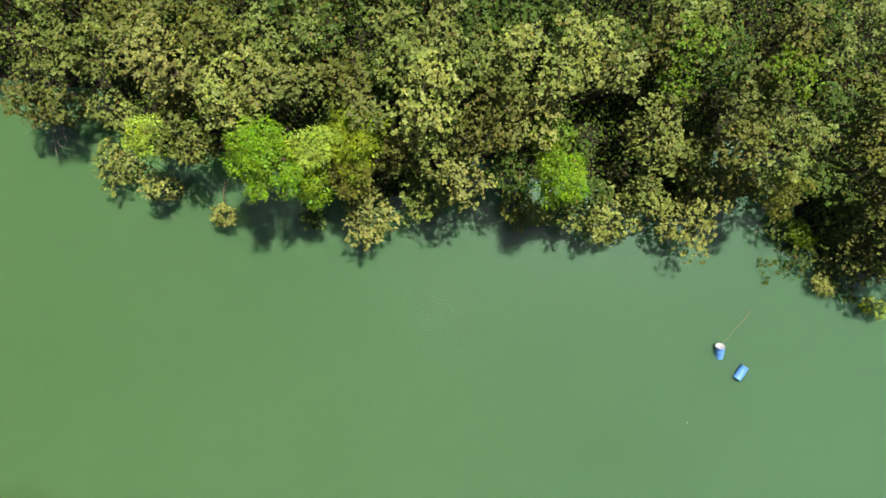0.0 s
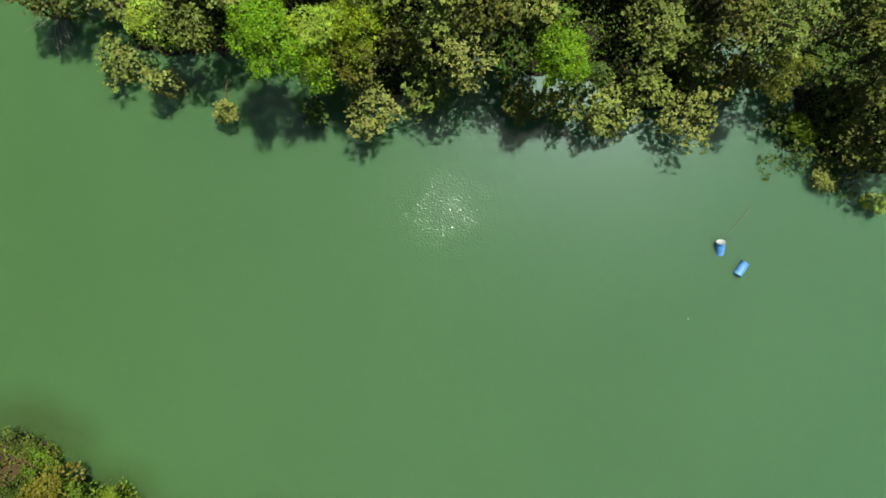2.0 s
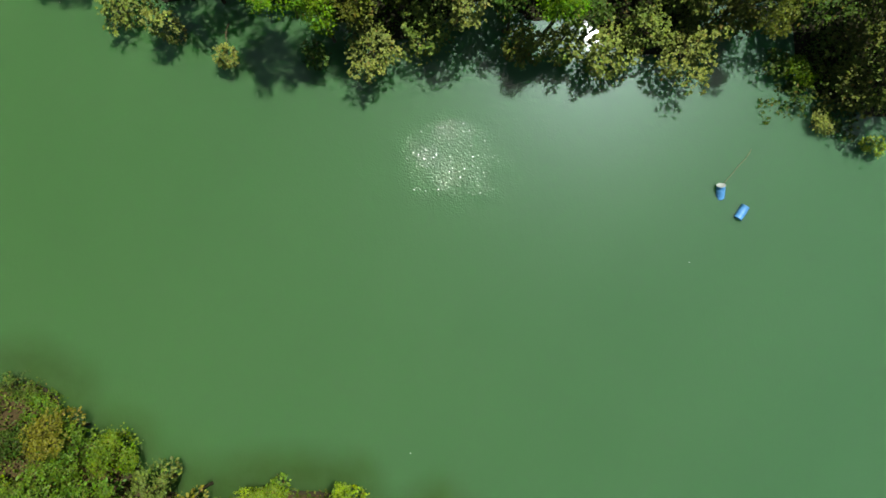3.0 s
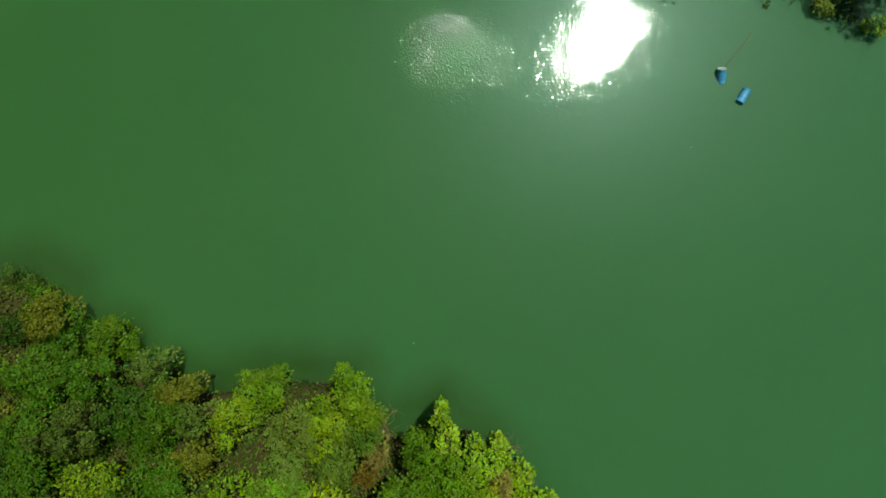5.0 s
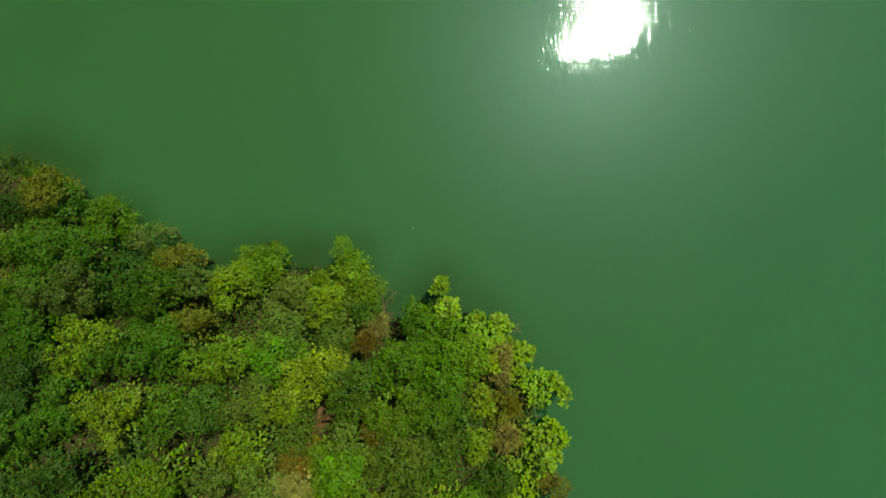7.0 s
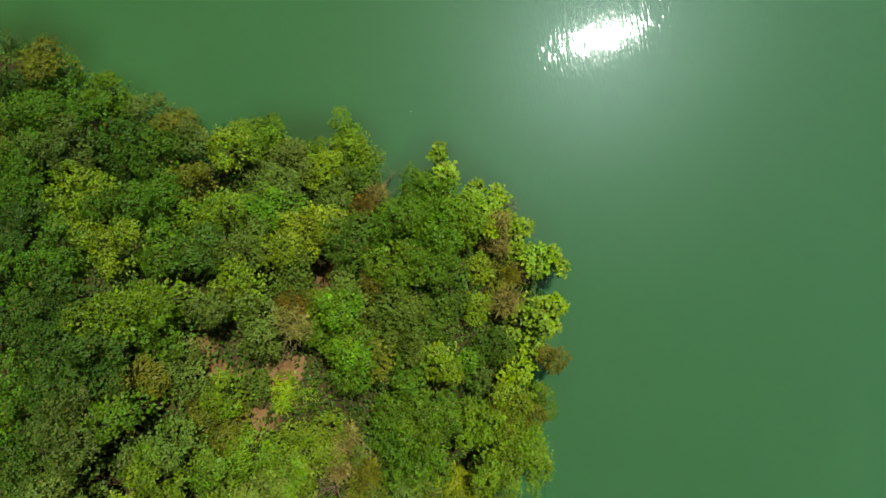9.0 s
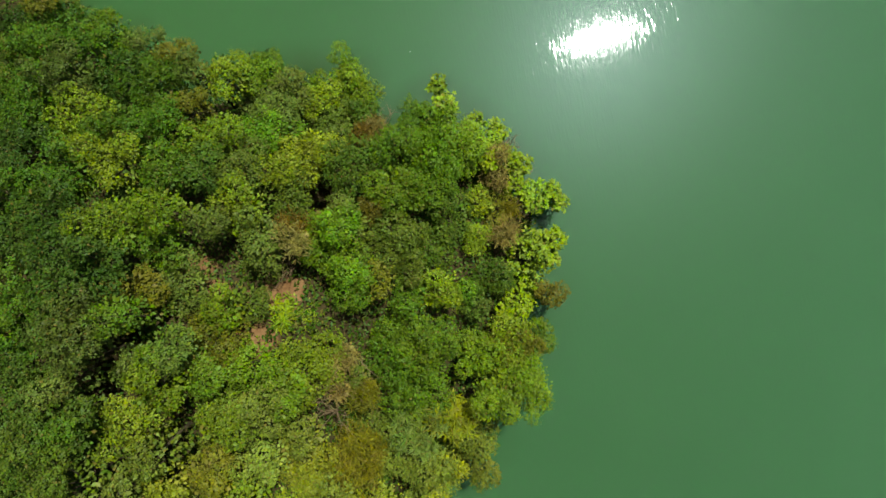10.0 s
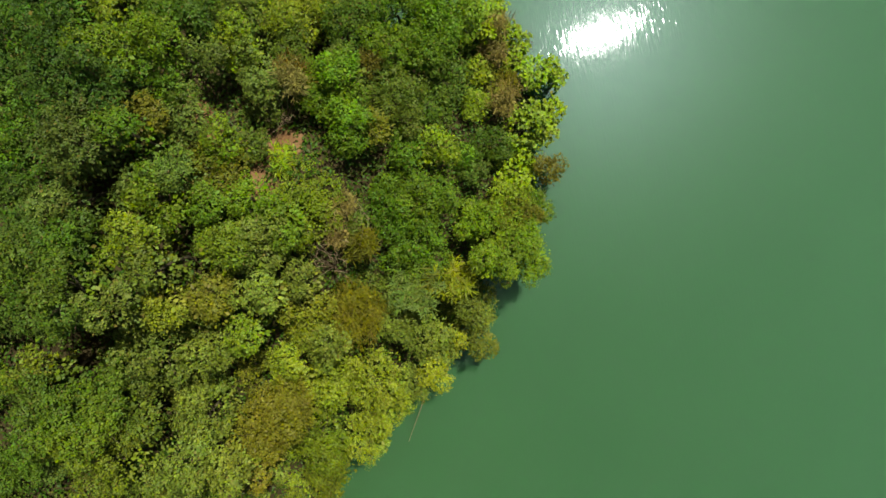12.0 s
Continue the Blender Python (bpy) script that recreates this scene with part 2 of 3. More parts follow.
SHORE_BANK = [(-23.0, 7.1), (-19.8, 6.8), (-18.6, 3.8), (-15.7, 3.0), (-11.3, 3.3), (-6.6, 2.1), (-3.1, 0.6), (0.2, 1.5), (2.2, 3.0), (4.9, 1.5), (6.6, 2.1), (9.3, 0.0), (12.2, 0.0), (14.3, -0.3), (15.9, 2.1), (16.5, 4.1), (17.1, 3.6), (17.7, 0.0), (19.6, -2.3), (23.0, -3.5)]
SOIL_GAPS = ((-10.7, -31.7, 0.6), (-10.0, -32.6, 0.5), (-9.2, -33.4, 0.55), (-8.45, -34.8, 0.8), (-7.4, -32.9, 0.75), (-6.2, -29.0, 0.6), (-4.0, -24.9, 0.7))
DARK_GAPS = ((-16.7, 8.1, 1), (8.8, 4.9, 1), (8.1, 6.1, 0.9), (9.1, 6.7, 2), (14.8, 8.4, 1.3), (16.6, 12.3, 1.4), (22.8, 11.5, 1.7), (-22.9, 11.5, 1.7), (16.8, 3.4, 0.8), (-13.6, -34.8, 1.1), (-16, -41, 0.9), (-14.1, -40, 0.6), (-13.1, -43.6, 0.5), (-4.3, -34.3, 0.8), (-9.2, -32.1, 0.7), (-6.4, -28.1, 0.9), (-13.4, -35.2, 0.8), (-19.4, -25.7, 0.8), (-9, -32, 0.5))
GULLIES = ((-13.6, -34.9, 1.1), (-13.5, -36.0, 1.0), (-15.8, -41.0, 1.1), (-14.1, -40.0, 0.8), (-13.1, -43.6, 0.6), (-6.3, -28.2, 0.8))


def inside_depth(x, y, outline):
    """How far each place lies inside a closed outline (outside: minus)."""
    far = np.full(x.shape, 1e9)
    within = np.zeros(x.shape, dtype=bool)
    for (ax, ay), (bx, by) in zip(outline, outline[1:] + outline[:1]):
        ex, ey = bx - ax, by - ay
        s = np.clip(((x - ax) * ex + (y - ay) * ey) / (ex * ex + ey * ey), 0, 1)
        far = np.minimum(far, np.hypot(x - ax - s * ex, y - ay - s * ey))
        if by != ay:
            cross = (ay > y) != (by > y)
            within ^= cross & (x < ax + (y - ay) * ex / (by - ay))
    return np.where(within, far, -far)


ISLAND = SHORE_ISLAND + [(-12.0, -66.0), (-30.0, -90.0), (-80.0, -90.0), (-90.0, -30.0), (-45.0, -20.0), (-30.0, -15.5)]
BANK = SHORE_BANK + [(60.0, -9.0), (300.0, -40.0), (2400.0, -40.0), (2400.0, 2400.0), (-2400.0, 2400.0), (-2400.0, 60.0), (-300.0, 30.0), (-60.0, 12.0)]


def ground_height(x, y):
    x, y = np.asarray(x, dtype=float), np.asarray(y, dtype=float)
    di = inside_depth(x, y, ISLAND) - 1.3
    dn = inside_depth(x, y, BANK) - 2.0
    hill = np.where(di > 0, 8.4 * (1 - np.exp(-di / 7.5)) + 0.16 * np.minimum(di, 20), 0.35 * di)
    hill = hill + np.where(di > 0, 2.2 * np.exp(-((x + 15) / 7) ** 2 - ((y + 34) / 10) ** 2), 0)
    for gx, gy, gr in GULLIES:
        hill = hill - 3.6 * np.exp(-((x - gx) ** 2 + (y - gy) ** 2) / (1.2 * gr) ** 2) * (di > 2)
    bank = np.where(dn > 0, 0.10 * np.minimum(dn, 6) + 3.0 * (1 - np.exp(-np.maximum(dn - 3, 0) / 40.0)), 0.35 * dn)
    h = np.maximum(hill, bank)
    h = h + (0.12 * np.sin(x * 1.7 + 0.6 * y) * np.sin(y * 1.3 - 0.4 * x) + 0.05 * np.sin(4.1 * x) * np.sin(3.7 * y + x)) * np.clip(h, 0, 1)
    return np.maximum(h, -3.0)


def axis(lo, hi, step, far):
    out = [1, 3, 7, 15, 30, 60, 120, 250, 500, 1000, far]
    return np.array([lo - d for d in out[::-1]] + list(np.arange(lo, hi + step / 2, step)) + [hi + d for d in out])


gx, gy = np.meshgrid(axis(-40, 30, 0.5, 2200), axis(-66, 24, 0.5, 2200))
rows_n, cols_n = gx.shape
corner = (np.arange(rows_n - 1)[:, None] * cols_n + np.arange(cols_n - 1)[None, :]).ravel()
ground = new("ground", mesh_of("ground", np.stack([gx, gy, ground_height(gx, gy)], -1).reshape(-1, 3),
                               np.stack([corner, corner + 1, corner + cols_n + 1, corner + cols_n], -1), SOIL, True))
bare = np.zeros(gx.shape)
for sx, sy, sr in SOIL_GAPS:
    bare = np.maximum(bare, np.clip(1.6 - np.hypot(gx - sx, gy - sy) / sr, 0, 1))
ground.data.attributes.new("bare", "FLOAT", "POINT").data.foreach_set("value", bare.astype(np.float32).ravel())
tagged(ground, "red-brown clay bank and hillside dropping into the lake", "ground", kind="structure")
wx, wy = np.meshgrid(axis(-30, 14, 0.5, 2200), axis(-54, -8, 0.5, 2200))
rows_n, cols_n = wx.shape
corner = (np.arange(rows_n - 1)[:, None] * cols_n + np.arange(cols_n - 1)[None, :]).ravel()
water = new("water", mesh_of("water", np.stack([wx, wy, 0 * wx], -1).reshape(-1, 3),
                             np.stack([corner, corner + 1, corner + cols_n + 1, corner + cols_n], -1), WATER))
# weight of the painted fringe by distance from the outline, strongest to the north
fringe = np.clip(1.0 + inside_depth(wx, wy, ISLAND) / 1.9, 0, 1) * np.clip((wy + 31.0) / 8.0, 0.2, 1.0)
water.data.attributes.new("shore_fringe", "FLOAT", "POINT").data.foreach_set("value", fringe.astype(np.float32).ravel())
tagged(water, "calm turbid green lake water with fine ripples", "water", kind="structure")


# ---- plants ----
rng = np.random.default_rng(11)
# leaf length, width, leaves in a tuft, tufts per square metre, tuft spread, lobe size, droop of the crown, uprightness, how closely the lobes cover
KINDS = {
    "R": (0.15, 0.088, 8, 18, 0.012, 0.55, 0.62, 0.62, 1.05),
    "F": (0.095, 0.042, 8, 95, 0.05, 0.5, 0.6, 0.38, 1.7),
    "S": (0.1, 0.056, 7, 74, 0.045, 0.52, 0.6, 0.42, 1.0),
    "C": (0.09, 0.054, 7, 88, 0.05, 0.5, 0.45, 0.42, 1.4),
    "P": (0.42, 0.05, 10, 22, 0.02, 0.6, 0.5, 0.85, 1.6),
    "G": (0.42, 0.028, 8, 42, 0.05, 0.7, 0.35, 0.9, 1.6),
}
THING = {"R": ("waterside_tree", "tree", "tufted leaves"), "F": ("feathery_tree", "tree", "fine feathery leaves"),
         "S": ("shrub", "shrub", "small dense leaves"), "C": ("creeper_covered_bush", "bush", "close leaves"),
         "P": ("palm_bush", "bush", "long arching fronds"), "G": ("grass_clump", "grass", "long thin blades")}


def crown_of(kind, r, depth, tall, thin=1.0, filling=34):
    """Lobes in a dome, tufts over the lobes, leaves in the tufts, and a skirt of filler leaves down the sides. The top
    lies at z = 0. Returns corners, faces and the lobes' middles.
    """
    length, width, count, dense, spread, lobe, droop, upright, cover = KINDS[kind]
    n = max(3, int(round(cover * (r / lobe) ** 2)))
    turn = rng.uniform(0, 2 * math.pi)
    k = np.arange(n) + 0.5
    rho = np.sqrt(k / n) * max(0.6 * r, r - 0.35 * lobe) * rng.uniform(0.76, 0.98, n)
    ang = turn + k * 2.39996 + rng.normal(0, 0.28, n)
    size = np.clip(lobe * rng.uniform(0.62, 1.3, n) * (0.75 + 0.25 * min(r, 1.6)), 0.2, 0.5 * r + 0.12)
    mids = np.stack([rho * np.cos(ang), rho * np.sin(ang), -size * 0.75 - droop * depth * (rho / r) ** 2 - rng.uniform(0, 0.75, n) * min(depth, 1.8)], -1)
    # no crown is quite round: stretched one way, its lobes out of line
    slant, stretch = rng.uniform(0, math.pi), rng.uniform(1.0, 1.38)
    u = (mids[:, 0] * math.cos(slant) + mids[:, 1] * math.sin(slant)) * stretch + rng.normal(0, 0.09 * r, n)
    w = (mids[:, 1] * math.cos(slant) - mids[:, 0] * math.sin(slant)) / stretch ** 0.6 + rng.normal(0, 0.09 * r, n)
    mids[:, 0], mids[:, 1] = u * math.cos(slant) - w * math.sin(slant), u * math.sin(slant) + w * math.cos(slant)
    share = size ** 2 / np.sum(size ** 2)
    total = int(dense * math.pi * r * r * thin * 1.15)
    which = rng.choice(n, total, p=share)
    out = rng.normal(size=(total, 3))
    out[:, 2] = np.abs(out[:, 2]) * 0.9 - 0.35
    out = unit(out)
    shell = 1.0 - 0.45 * rng.random(total) ** 2.6
    tuft = mids[which] + out * (size[which] * shell * rng.uniform(0.85, 1.18, total))[:, None] * (1, 1, 0.75)
    axis_way = unit(out * (1 - upright) + np.array([0, 0, upright]) + rng.normal(0, 0.25, (total, 3)))
    base = np.repeat(tuft, count, 0) + rng.normal(0, spread, (total * count, 3))
    stem = np.repeat(axis_way, count, 0)
    flat = unit(np.cross(stem, rng.normal(size=stem.shape)))
    if kind == "G":
        way = unit(flat * 0.75 + stem * rng.uniform(0.2, 1.0, (len(stem), 1)))
    else:
        way = unit(flat + stem * rng.uniform(-0.15, 0.55, (len(stem), 1)))
    grow = np.repeat(rng.uniform(0.75, 1.2, total), count) * rng.uniform(0.75, 1.15, total * count)
    verts, faces = leaves(base, way, stem, length * grow, width * grow, rounded=kind == "R")
    # a close core of broad filler leaves in each lobe, added to block light
    n_core = int((9 if kind == "R" and filling < 20 else 42) * np.sum(size ** 2) / 0.25 * thin)
    which = rng.choice(n, n_core, p=share)
    out = rng.normal(size=(n_core, 3))
    out[:, 2] = np.abs(out[:, 2]) - 0.3
    out = unit(out)
    core = mids[which] + out * (size[which] * rng.uniform(*((0.3, 0.6) if kind == "R" else (0.45, 0.74)), n_core))[:, None] * (1, 1, 0.7)
    # broad filler leaves below the lobes, added to close the crown and darken gaps
    n_in = int(filling * math.pi * r * r * thin)
    spot = np.sqrt(rng.random(n_in)) * r * 0.92
    turn = rng.uniform(0, 2 * math.pi, n_in)
    heart = np.stack([spot * np.cos(turn), spot * np.sin(turn), -0.55 * lobe - droop * depth * (spot / r) ** 2 - rng.uniform(0.45, 1.1, n_in) * min(depth, 1.8)], -1)
    # and down the sides
    deep = max(0.2, min(tall, 4.5) * 0.86 - 0.6 * depth)
    n_side = int((13 if kind == "R" else 9) * 2 * math.pi * r * deep * thin)
    fall = rng.random(n_side)
    turn = rng.uniform(0, 2 * math.pi, n_side)
    spot = r * (0.78 - 0.3 * fall) * rng.uniform(0.65, 1.0, n_side)
    sides = np.stack([spot * np.cos(turn), spot * np.sin(turn), -0.75 * depth - fall * deep], -1)
    n_in += n_core
    heart = np.concatenate([heart, core, sides])
    way = unit(unit(heart * (1, 1, 0)) * (1, 1, 0) + rng.normal(0, 0.45, heart.shape) - (0, 0, 0.2))
    up = np.tile((0.0, 0.0, 1.0), (len(heart), 1)) + rng.normal(0, 0.45, heart.shape)
    large = rng.uniform(0.8, 1.25, len(heart)) * np.where(np.arange(len(heart)) < n_in, 0.17 if kind == "R" else 0.132, 0.2)
    v2, f2 = leaves(heart, way, up, large, large * 0.72)
    return np.concatenate([verts, v2]), np.concatenate([faces, f2 + len(verts)]), mids


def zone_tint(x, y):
    """The hillside's plants run from deep green on the crest at low x through fresh green to yellow-green on the far
    slope and the point.
    """
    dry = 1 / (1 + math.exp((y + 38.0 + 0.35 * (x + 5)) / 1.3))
    low_x = 1 / (1 + math.exp((x + 10.5) / 1.2))
    green = np.array((0.098, 0.155, 0.005)) * (1 - low_x) + np.array((0.034, 0.078, 0.006)) * low_x
    dry *= 1 - 0.75 * low_x
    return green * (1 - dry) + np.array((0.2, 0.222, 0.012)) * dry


def plant(kind, colour, x, y, r, top, group, thin=1.0):
    """One tree or bush: trunk, limbs that reach the lobes of the crown, and the crown. top: height of the crown over the water."""
    name, category, words = THING[kind]
    floor = float(ground_height(x, y))
    bx, by = x, y
    inland = (0.0, 1.0) if y > -12 else tuple(np.array((-13.0 - x, -38.0 - y)) / (math.hypot(-13.0 - x, -38.0 - y) + 1e-6))
    for _ in range(14):
        if floor > -0.4:
            break
        bx, by = bx + 0.2 * inland[0], by + 0.2 * inland[1]
        floor = float(ground_height(bx, by))
    floor = max(floor, -0.6)
    top = max(top, floor + 0.55)
    depth = min(max(0.6, 1.5 * r), max(0.5, (top - floor) * 0.8))
    tint = np.array(GREENS[colour])
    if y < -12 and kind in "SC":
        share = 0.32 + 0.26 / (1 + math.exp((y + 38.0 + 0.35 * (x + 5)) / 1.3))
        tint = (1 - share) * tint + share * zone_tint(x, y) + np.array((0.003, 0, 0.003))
    if kind == "R" and y > -12:
        tint = 0.92 * tint + np.array((0, 0, 0.004))
    tint = tint * rng.uniform(0.9, 1.12) * rng.uniform(0.95, 1.05, 3)
    thing = empty_thing(name, (bx, by, floor), "%s %s with %s, %s" % (WORDS[colour], name.replace("_", " "), words,
                        "over water" if bx != x or by != y or top < 2.6 else "in a thicket"), category, group)
    # crowns outside the camera's view are thinned to save triangles
    if y > 12.5 or y < -51.0 or abs(x) > 25.0 or (y < -27.0 and x < -19.5):
        thin *= 0.35
    verts, faces, mids = crown_of(kind, r, depth, top - floor, thin, 40 if kind != "R" else 14 if y > -12 else 26)
    shift = np.array((x - bx, y - by, top - floor))
    crown = part("crown", mesh_of("crown", verts + shift, faces, LEAF), thing)
    crown.color = (*tint, 1.0)
    # trunk and limbs
    tall = top - floor
    hub = Vector((shift[0] * 0.55, shift[1] * 0.55, max(0.15, (tall - depth) * 0.75 + 0.1)))
    thick = 0.012 + 0.010 * tall + 0.010 * r
    if kind == "G":
        thick *= 0.5
    bend = Vector((rng.normal(0, 0.08), rng.normal(0, 0.08), 0)) * tall
    v, f = tube([(0, 0, -0.25), hub * 0.33 + bend * 0.6, hub * 0.7 + bend * 0.4, hub], [thick * 1.35, thick, thick * 0.85, thick * 0.7], 7)
    part("trunk", mesh_of("trunk", v, f, BARK, True), thing)
    order = np.argsort(-np.hypot(mids[:, 0], mids[:, 1]))
    for i in order[:: max(1, len(order) // (4 if r < 1.2 else 6))][:6]:
        end = Vector(mids[i] + shift + (0, 0, 0.1))
        half = hub.lerp(end, 0.5) + Vector((rng.normal(0, 0.1), rng.normal(0, 0.1), -0.12 * (end - hub).length))
        v, f = tube([hub * 0.96, half, end], [thick * 0.5, thick * 0.32, thick * 0.1], 4)
        twigs = [(v, f)]
        for _ in range(3):
            a = half.lerp(end, rng.uniform(0.2, 0.9))
            b = a + Vector((rng.normal(0, 0.3), rng.normal(0, 0.3), rng.uniform(0.05, 0.35)))
            twigs.append(tube([a, b], [thick * 0.16, thick * 0.05], 3))
        v, f = joined(twigs)
        part("limb", mesh_of("limb", v, f, BARK), thing)
    return thing


SET_BANK, SET_HILL = [], []


def thicket(group, kind, colour, rows, thin=1.0):
    for x, y, r, top in rows:
        (SET_BANK if y > -12 else SET_HILL).append((x, y, r))
        plant(kind, colour, x, y, r, top, group, thin)


# wooded bank
thicket("trees on the wooded bank", "R", "olive", [(-16.79, 9.49, 1.49, 6.82), (-17.03, 7.28, 1.21, 4.72), (-8.18, 9.78, 1.43, 8.02), (-6.26, 9.38, 1.06, 8.13), (-6.55, 7.44, 1.2, 7.9), (-1.97, 8.24, 1.36, 8.38), (-2.24, 9.79, 1.31, 8.02), (1.24, 8, 1.44, 9.82), (-0.1, 4.47, 1.61, 7.08), (-0.95, 2.83, 1.54, 3.47), (10.38, 5.65, 1.58, 6.09), (10.2, 2.74, 1.22, 4.43), (15.83, 4.61, 1.88, 7.68), (6.32, 1.91, 1, 3.82), (4.87, 1.83, 0.77, 3.85), (-0.1, 10.07, 1.1, 7.26), (-3.5, 6.08, 0.97, 7.55), (7.64, 7.76, 0.91, 9.2)])
thicket("trees on the wooded bank", "R", "straw", [(-12.69, 8.43, 1.75, 8.54), (-14.76, 3.24, 0.95, 3.6), (3.94, 5.94, 1.42, 8.16), (-3.94, 1.95, 1.65, 4.17), (1.15, 3.27, 1.25, 6.76)])
thicket("trees on the wooded bank", "R", "greyolive", [(-19.5, 7.23, 1.36, 5.43), (14.27, 6.85, 1.77, 8.3), (-20.84, 7.33, 1.06, 5.02)])
thicket("trees on the wooded bank", "R", "pale", [(-17.31, 4.4, 1.36, 3.29), (-10.48, 7.9, 1.43, 7.96), (-9.94, 6.38, 1.2, 7.83), (-8.16, 7.38, 1.3, 8.11), (-0.53, 6.52, 1.68, 9.58), (3.23, 8.44, 1.22, 9.84), (6.01, 8.59, 1.58, 9.37), (8.78, 1.56, 1.61, 3.69), (12.88, 1.55, 1.88, 3.89), (-11.88, 1.84, 0.76, 2.12), (4.84, 7.2, 1.01, 9.53)])
thicket("trees on the wooded bank", "F", "lime", [(-13.91, 5.22, 1.07, 6.37)])
thicket("trees on the wooded bank", "F", "leafgreen", [(-4.16, 5.31, 1.6, 7.16)])
thicket("trees on the wooded bank", "R", "dullolive", [(-12.2, 5.07, 1.26, 6.54), (-10.57, 9.57, 1.16, 8.58), (-4.4, 7.67, 1.56, 7.91), (2, 5.6, 1.63, 8.63), (-2.41, 4.65, 1.28, 6), (10.08, 9.46, 1.19, 6.92), (11.94, 4.48, 1.31, 5.45), (13.74, 4.88, 1.22, 7.52), (21.21, 1.74, 1.65, 3.01), (21.69, -0.26, 1.49, 2.75), (15.59, 9.48, 1.15, 8.83), (21.88, 2.84, 1.66, 6.11), (23.15, -0.25, 1.74, 4.85), (20.04, 5, 1.42, 8.14), (3.83, 2.14, 1.07, 3.35), (2.38, 6.99, 1.01, 9.49)])
thicket("trees on the wooded bank", "F", "bright", [(-8.17, 4.06, 1.9, 8.09), (-6.13, 2.98, 0.98, 6.04), (5.5, 3.25, 1.34, 7.47)])
thicket("trees on the wooded bank", "F", "lime", [(-5.97, 4.67, 1.17, 7.32)])
thicket("trees on the wooded bank", "S", "dullolive", [(-4.42, 3.33, 1.14, 6.3), (16.35, 2.81, 1.07, 6.42)])
thicket("trees on the wooded bank", "R", "green", [(4.97, 5.08, 1.23, 7.07), (11.44, 9.6, 1.36, 7.19), (11.19, 7.98, 0.98, 5.99), (15.55, 7.61, 1.26, 8.91)])
# the low ones beyond x = 18 are added in place of shade and reflections
thicket("trees on the wooded bank", "R", "dark", [(3.19, 3.56, 1.07, 6.45), (18.62, 6.43, 1.35, 7.13), (19.11, -0.72, 1.36, 1.29), (21.75, -1.8, 1.27, 0.92), (18.14, 1.21, 0.89, 1.92), (18.75, 3.64, 1.42, 5.85), (13.08, 8.41, 1.19, 7.89), (7, 2.79, 1, 5.32), (-6.89, 1.62, 0.75, 2.59), (-5.36, 10.07, 0.96, 7.88)])
thicket("trees on the wooded bank", "S", "green", [(19.34, 0.77, 0.89, 1.91)])
thicket("trees on the wooded bank", "S", "straw", [(20.74, -2.01, 0.66, 1.33)])
thicket("trees on the wooded bank", "R", "dullolive", [(14.4, 3.4, 1.35, 4.2), (13.2, 4.0, 1.2, 4.6), (15.7, 3.6, 0.9, 3.0)])
# tall trees added out of view to throw shade on the bank's two ends
thicket("trees on the wooded bank", "R", "olive", [(-20.6, 12.6, 1.6, 8.6), (-22.8, 12.8, 1.6, 8.6), (-18.6, 12.0, 1.4, 8.2), (-24.4, 11.0, 1.5, 7.6), (21.3, 4.2, 1.6, 9), (23.4, 1.9, 1.7, 9.2), (23.2, 4.6, 1.6, 9.4), (25.2, -0.3, 1.6, 8.6), (20.3, 6.6, 1.5, 9), (25.4, 2.6, 1.6, 9.2)])
thicket("trees on the wooded bank", "S", "lime", [(23.48, -3.14, 0.55, 1.14)])
# hillside, water's edge and crest
thicket("plants on the hillside", "S", "brownolive", [(-20.05, -17.69, 1.18, 5.23), (-13.04, -21.52, 0.9, 5.94), (-11.93, -24.55, 1.07, 7.69), (-3.43, -32.37, 0.86, 9.22), (2.89, -36.04, 1.19, 5.05), (-11.79, -32.45, 0.93, 12.67), (-9.56, -34.48, 1.18, 11.63)])
thicket("plants on the hillside", "S", "green", [(-19.45, -19.1, 1.59, 4.76), (-19.28, -20.97, 1.24, 6.58), (-17.46, -20.92, 1.26, 6.25), (-13.9, -22.82, 1.48, 6.81), (-9.13, -21.49, 0.89, 4.33), (-14.4, -25.43, 1.13, 9.07), (-12.96, -25.35, 1.4, 8.27), (-2.72, -28.59, 1.35, 8.29), (-4.2, -32.45, 1.26, 10.06), (-3.19, -35.5, 1.29, 8.12), (-16.33, -27.39, 1.29, 10.27), (-11.12, -30.97, 0.83, 12.21), (-11.66, -27.68, 1.14, 11.01), (-11.59, -33.21, 0.81, 14.25), (4.15, -35.51, 0.82, 3.91)])
thicket("plants on the hillside", "S", "leafgreen", [(-17.71, -19.2, 1.3, 4.05), (-9.83, -22.25, 1.33, 4.75), (-10.02, -25.94, 1.27, 8.66), (-4.99, -23.3, 1.38, 4.98), (0.89, -36.25, 1.02, 5.88), (2.04, -37.88, 1, 6.48), (-12.48, -30.02, 1.16, 13.24), (-10.95, -29.53, 1, 12.89), (-9.1, -33.27, 1.02, 11.45)])
thicket("plants on the hillside", "S", "olive", [(-14.93, -20.39, 1.06, 4.94), (-11.68, -22.58, 0.74, 6.76), (-7.61, -23.31, 1.12, 6.62), (-7.87, -24.99, 1.13, 8), (-7.72, -30.55, 1.04, 11.07), (-10.63, -32.35, 1.17, 11.64), (-10.32, -34.57, 0.94, 13.22)])
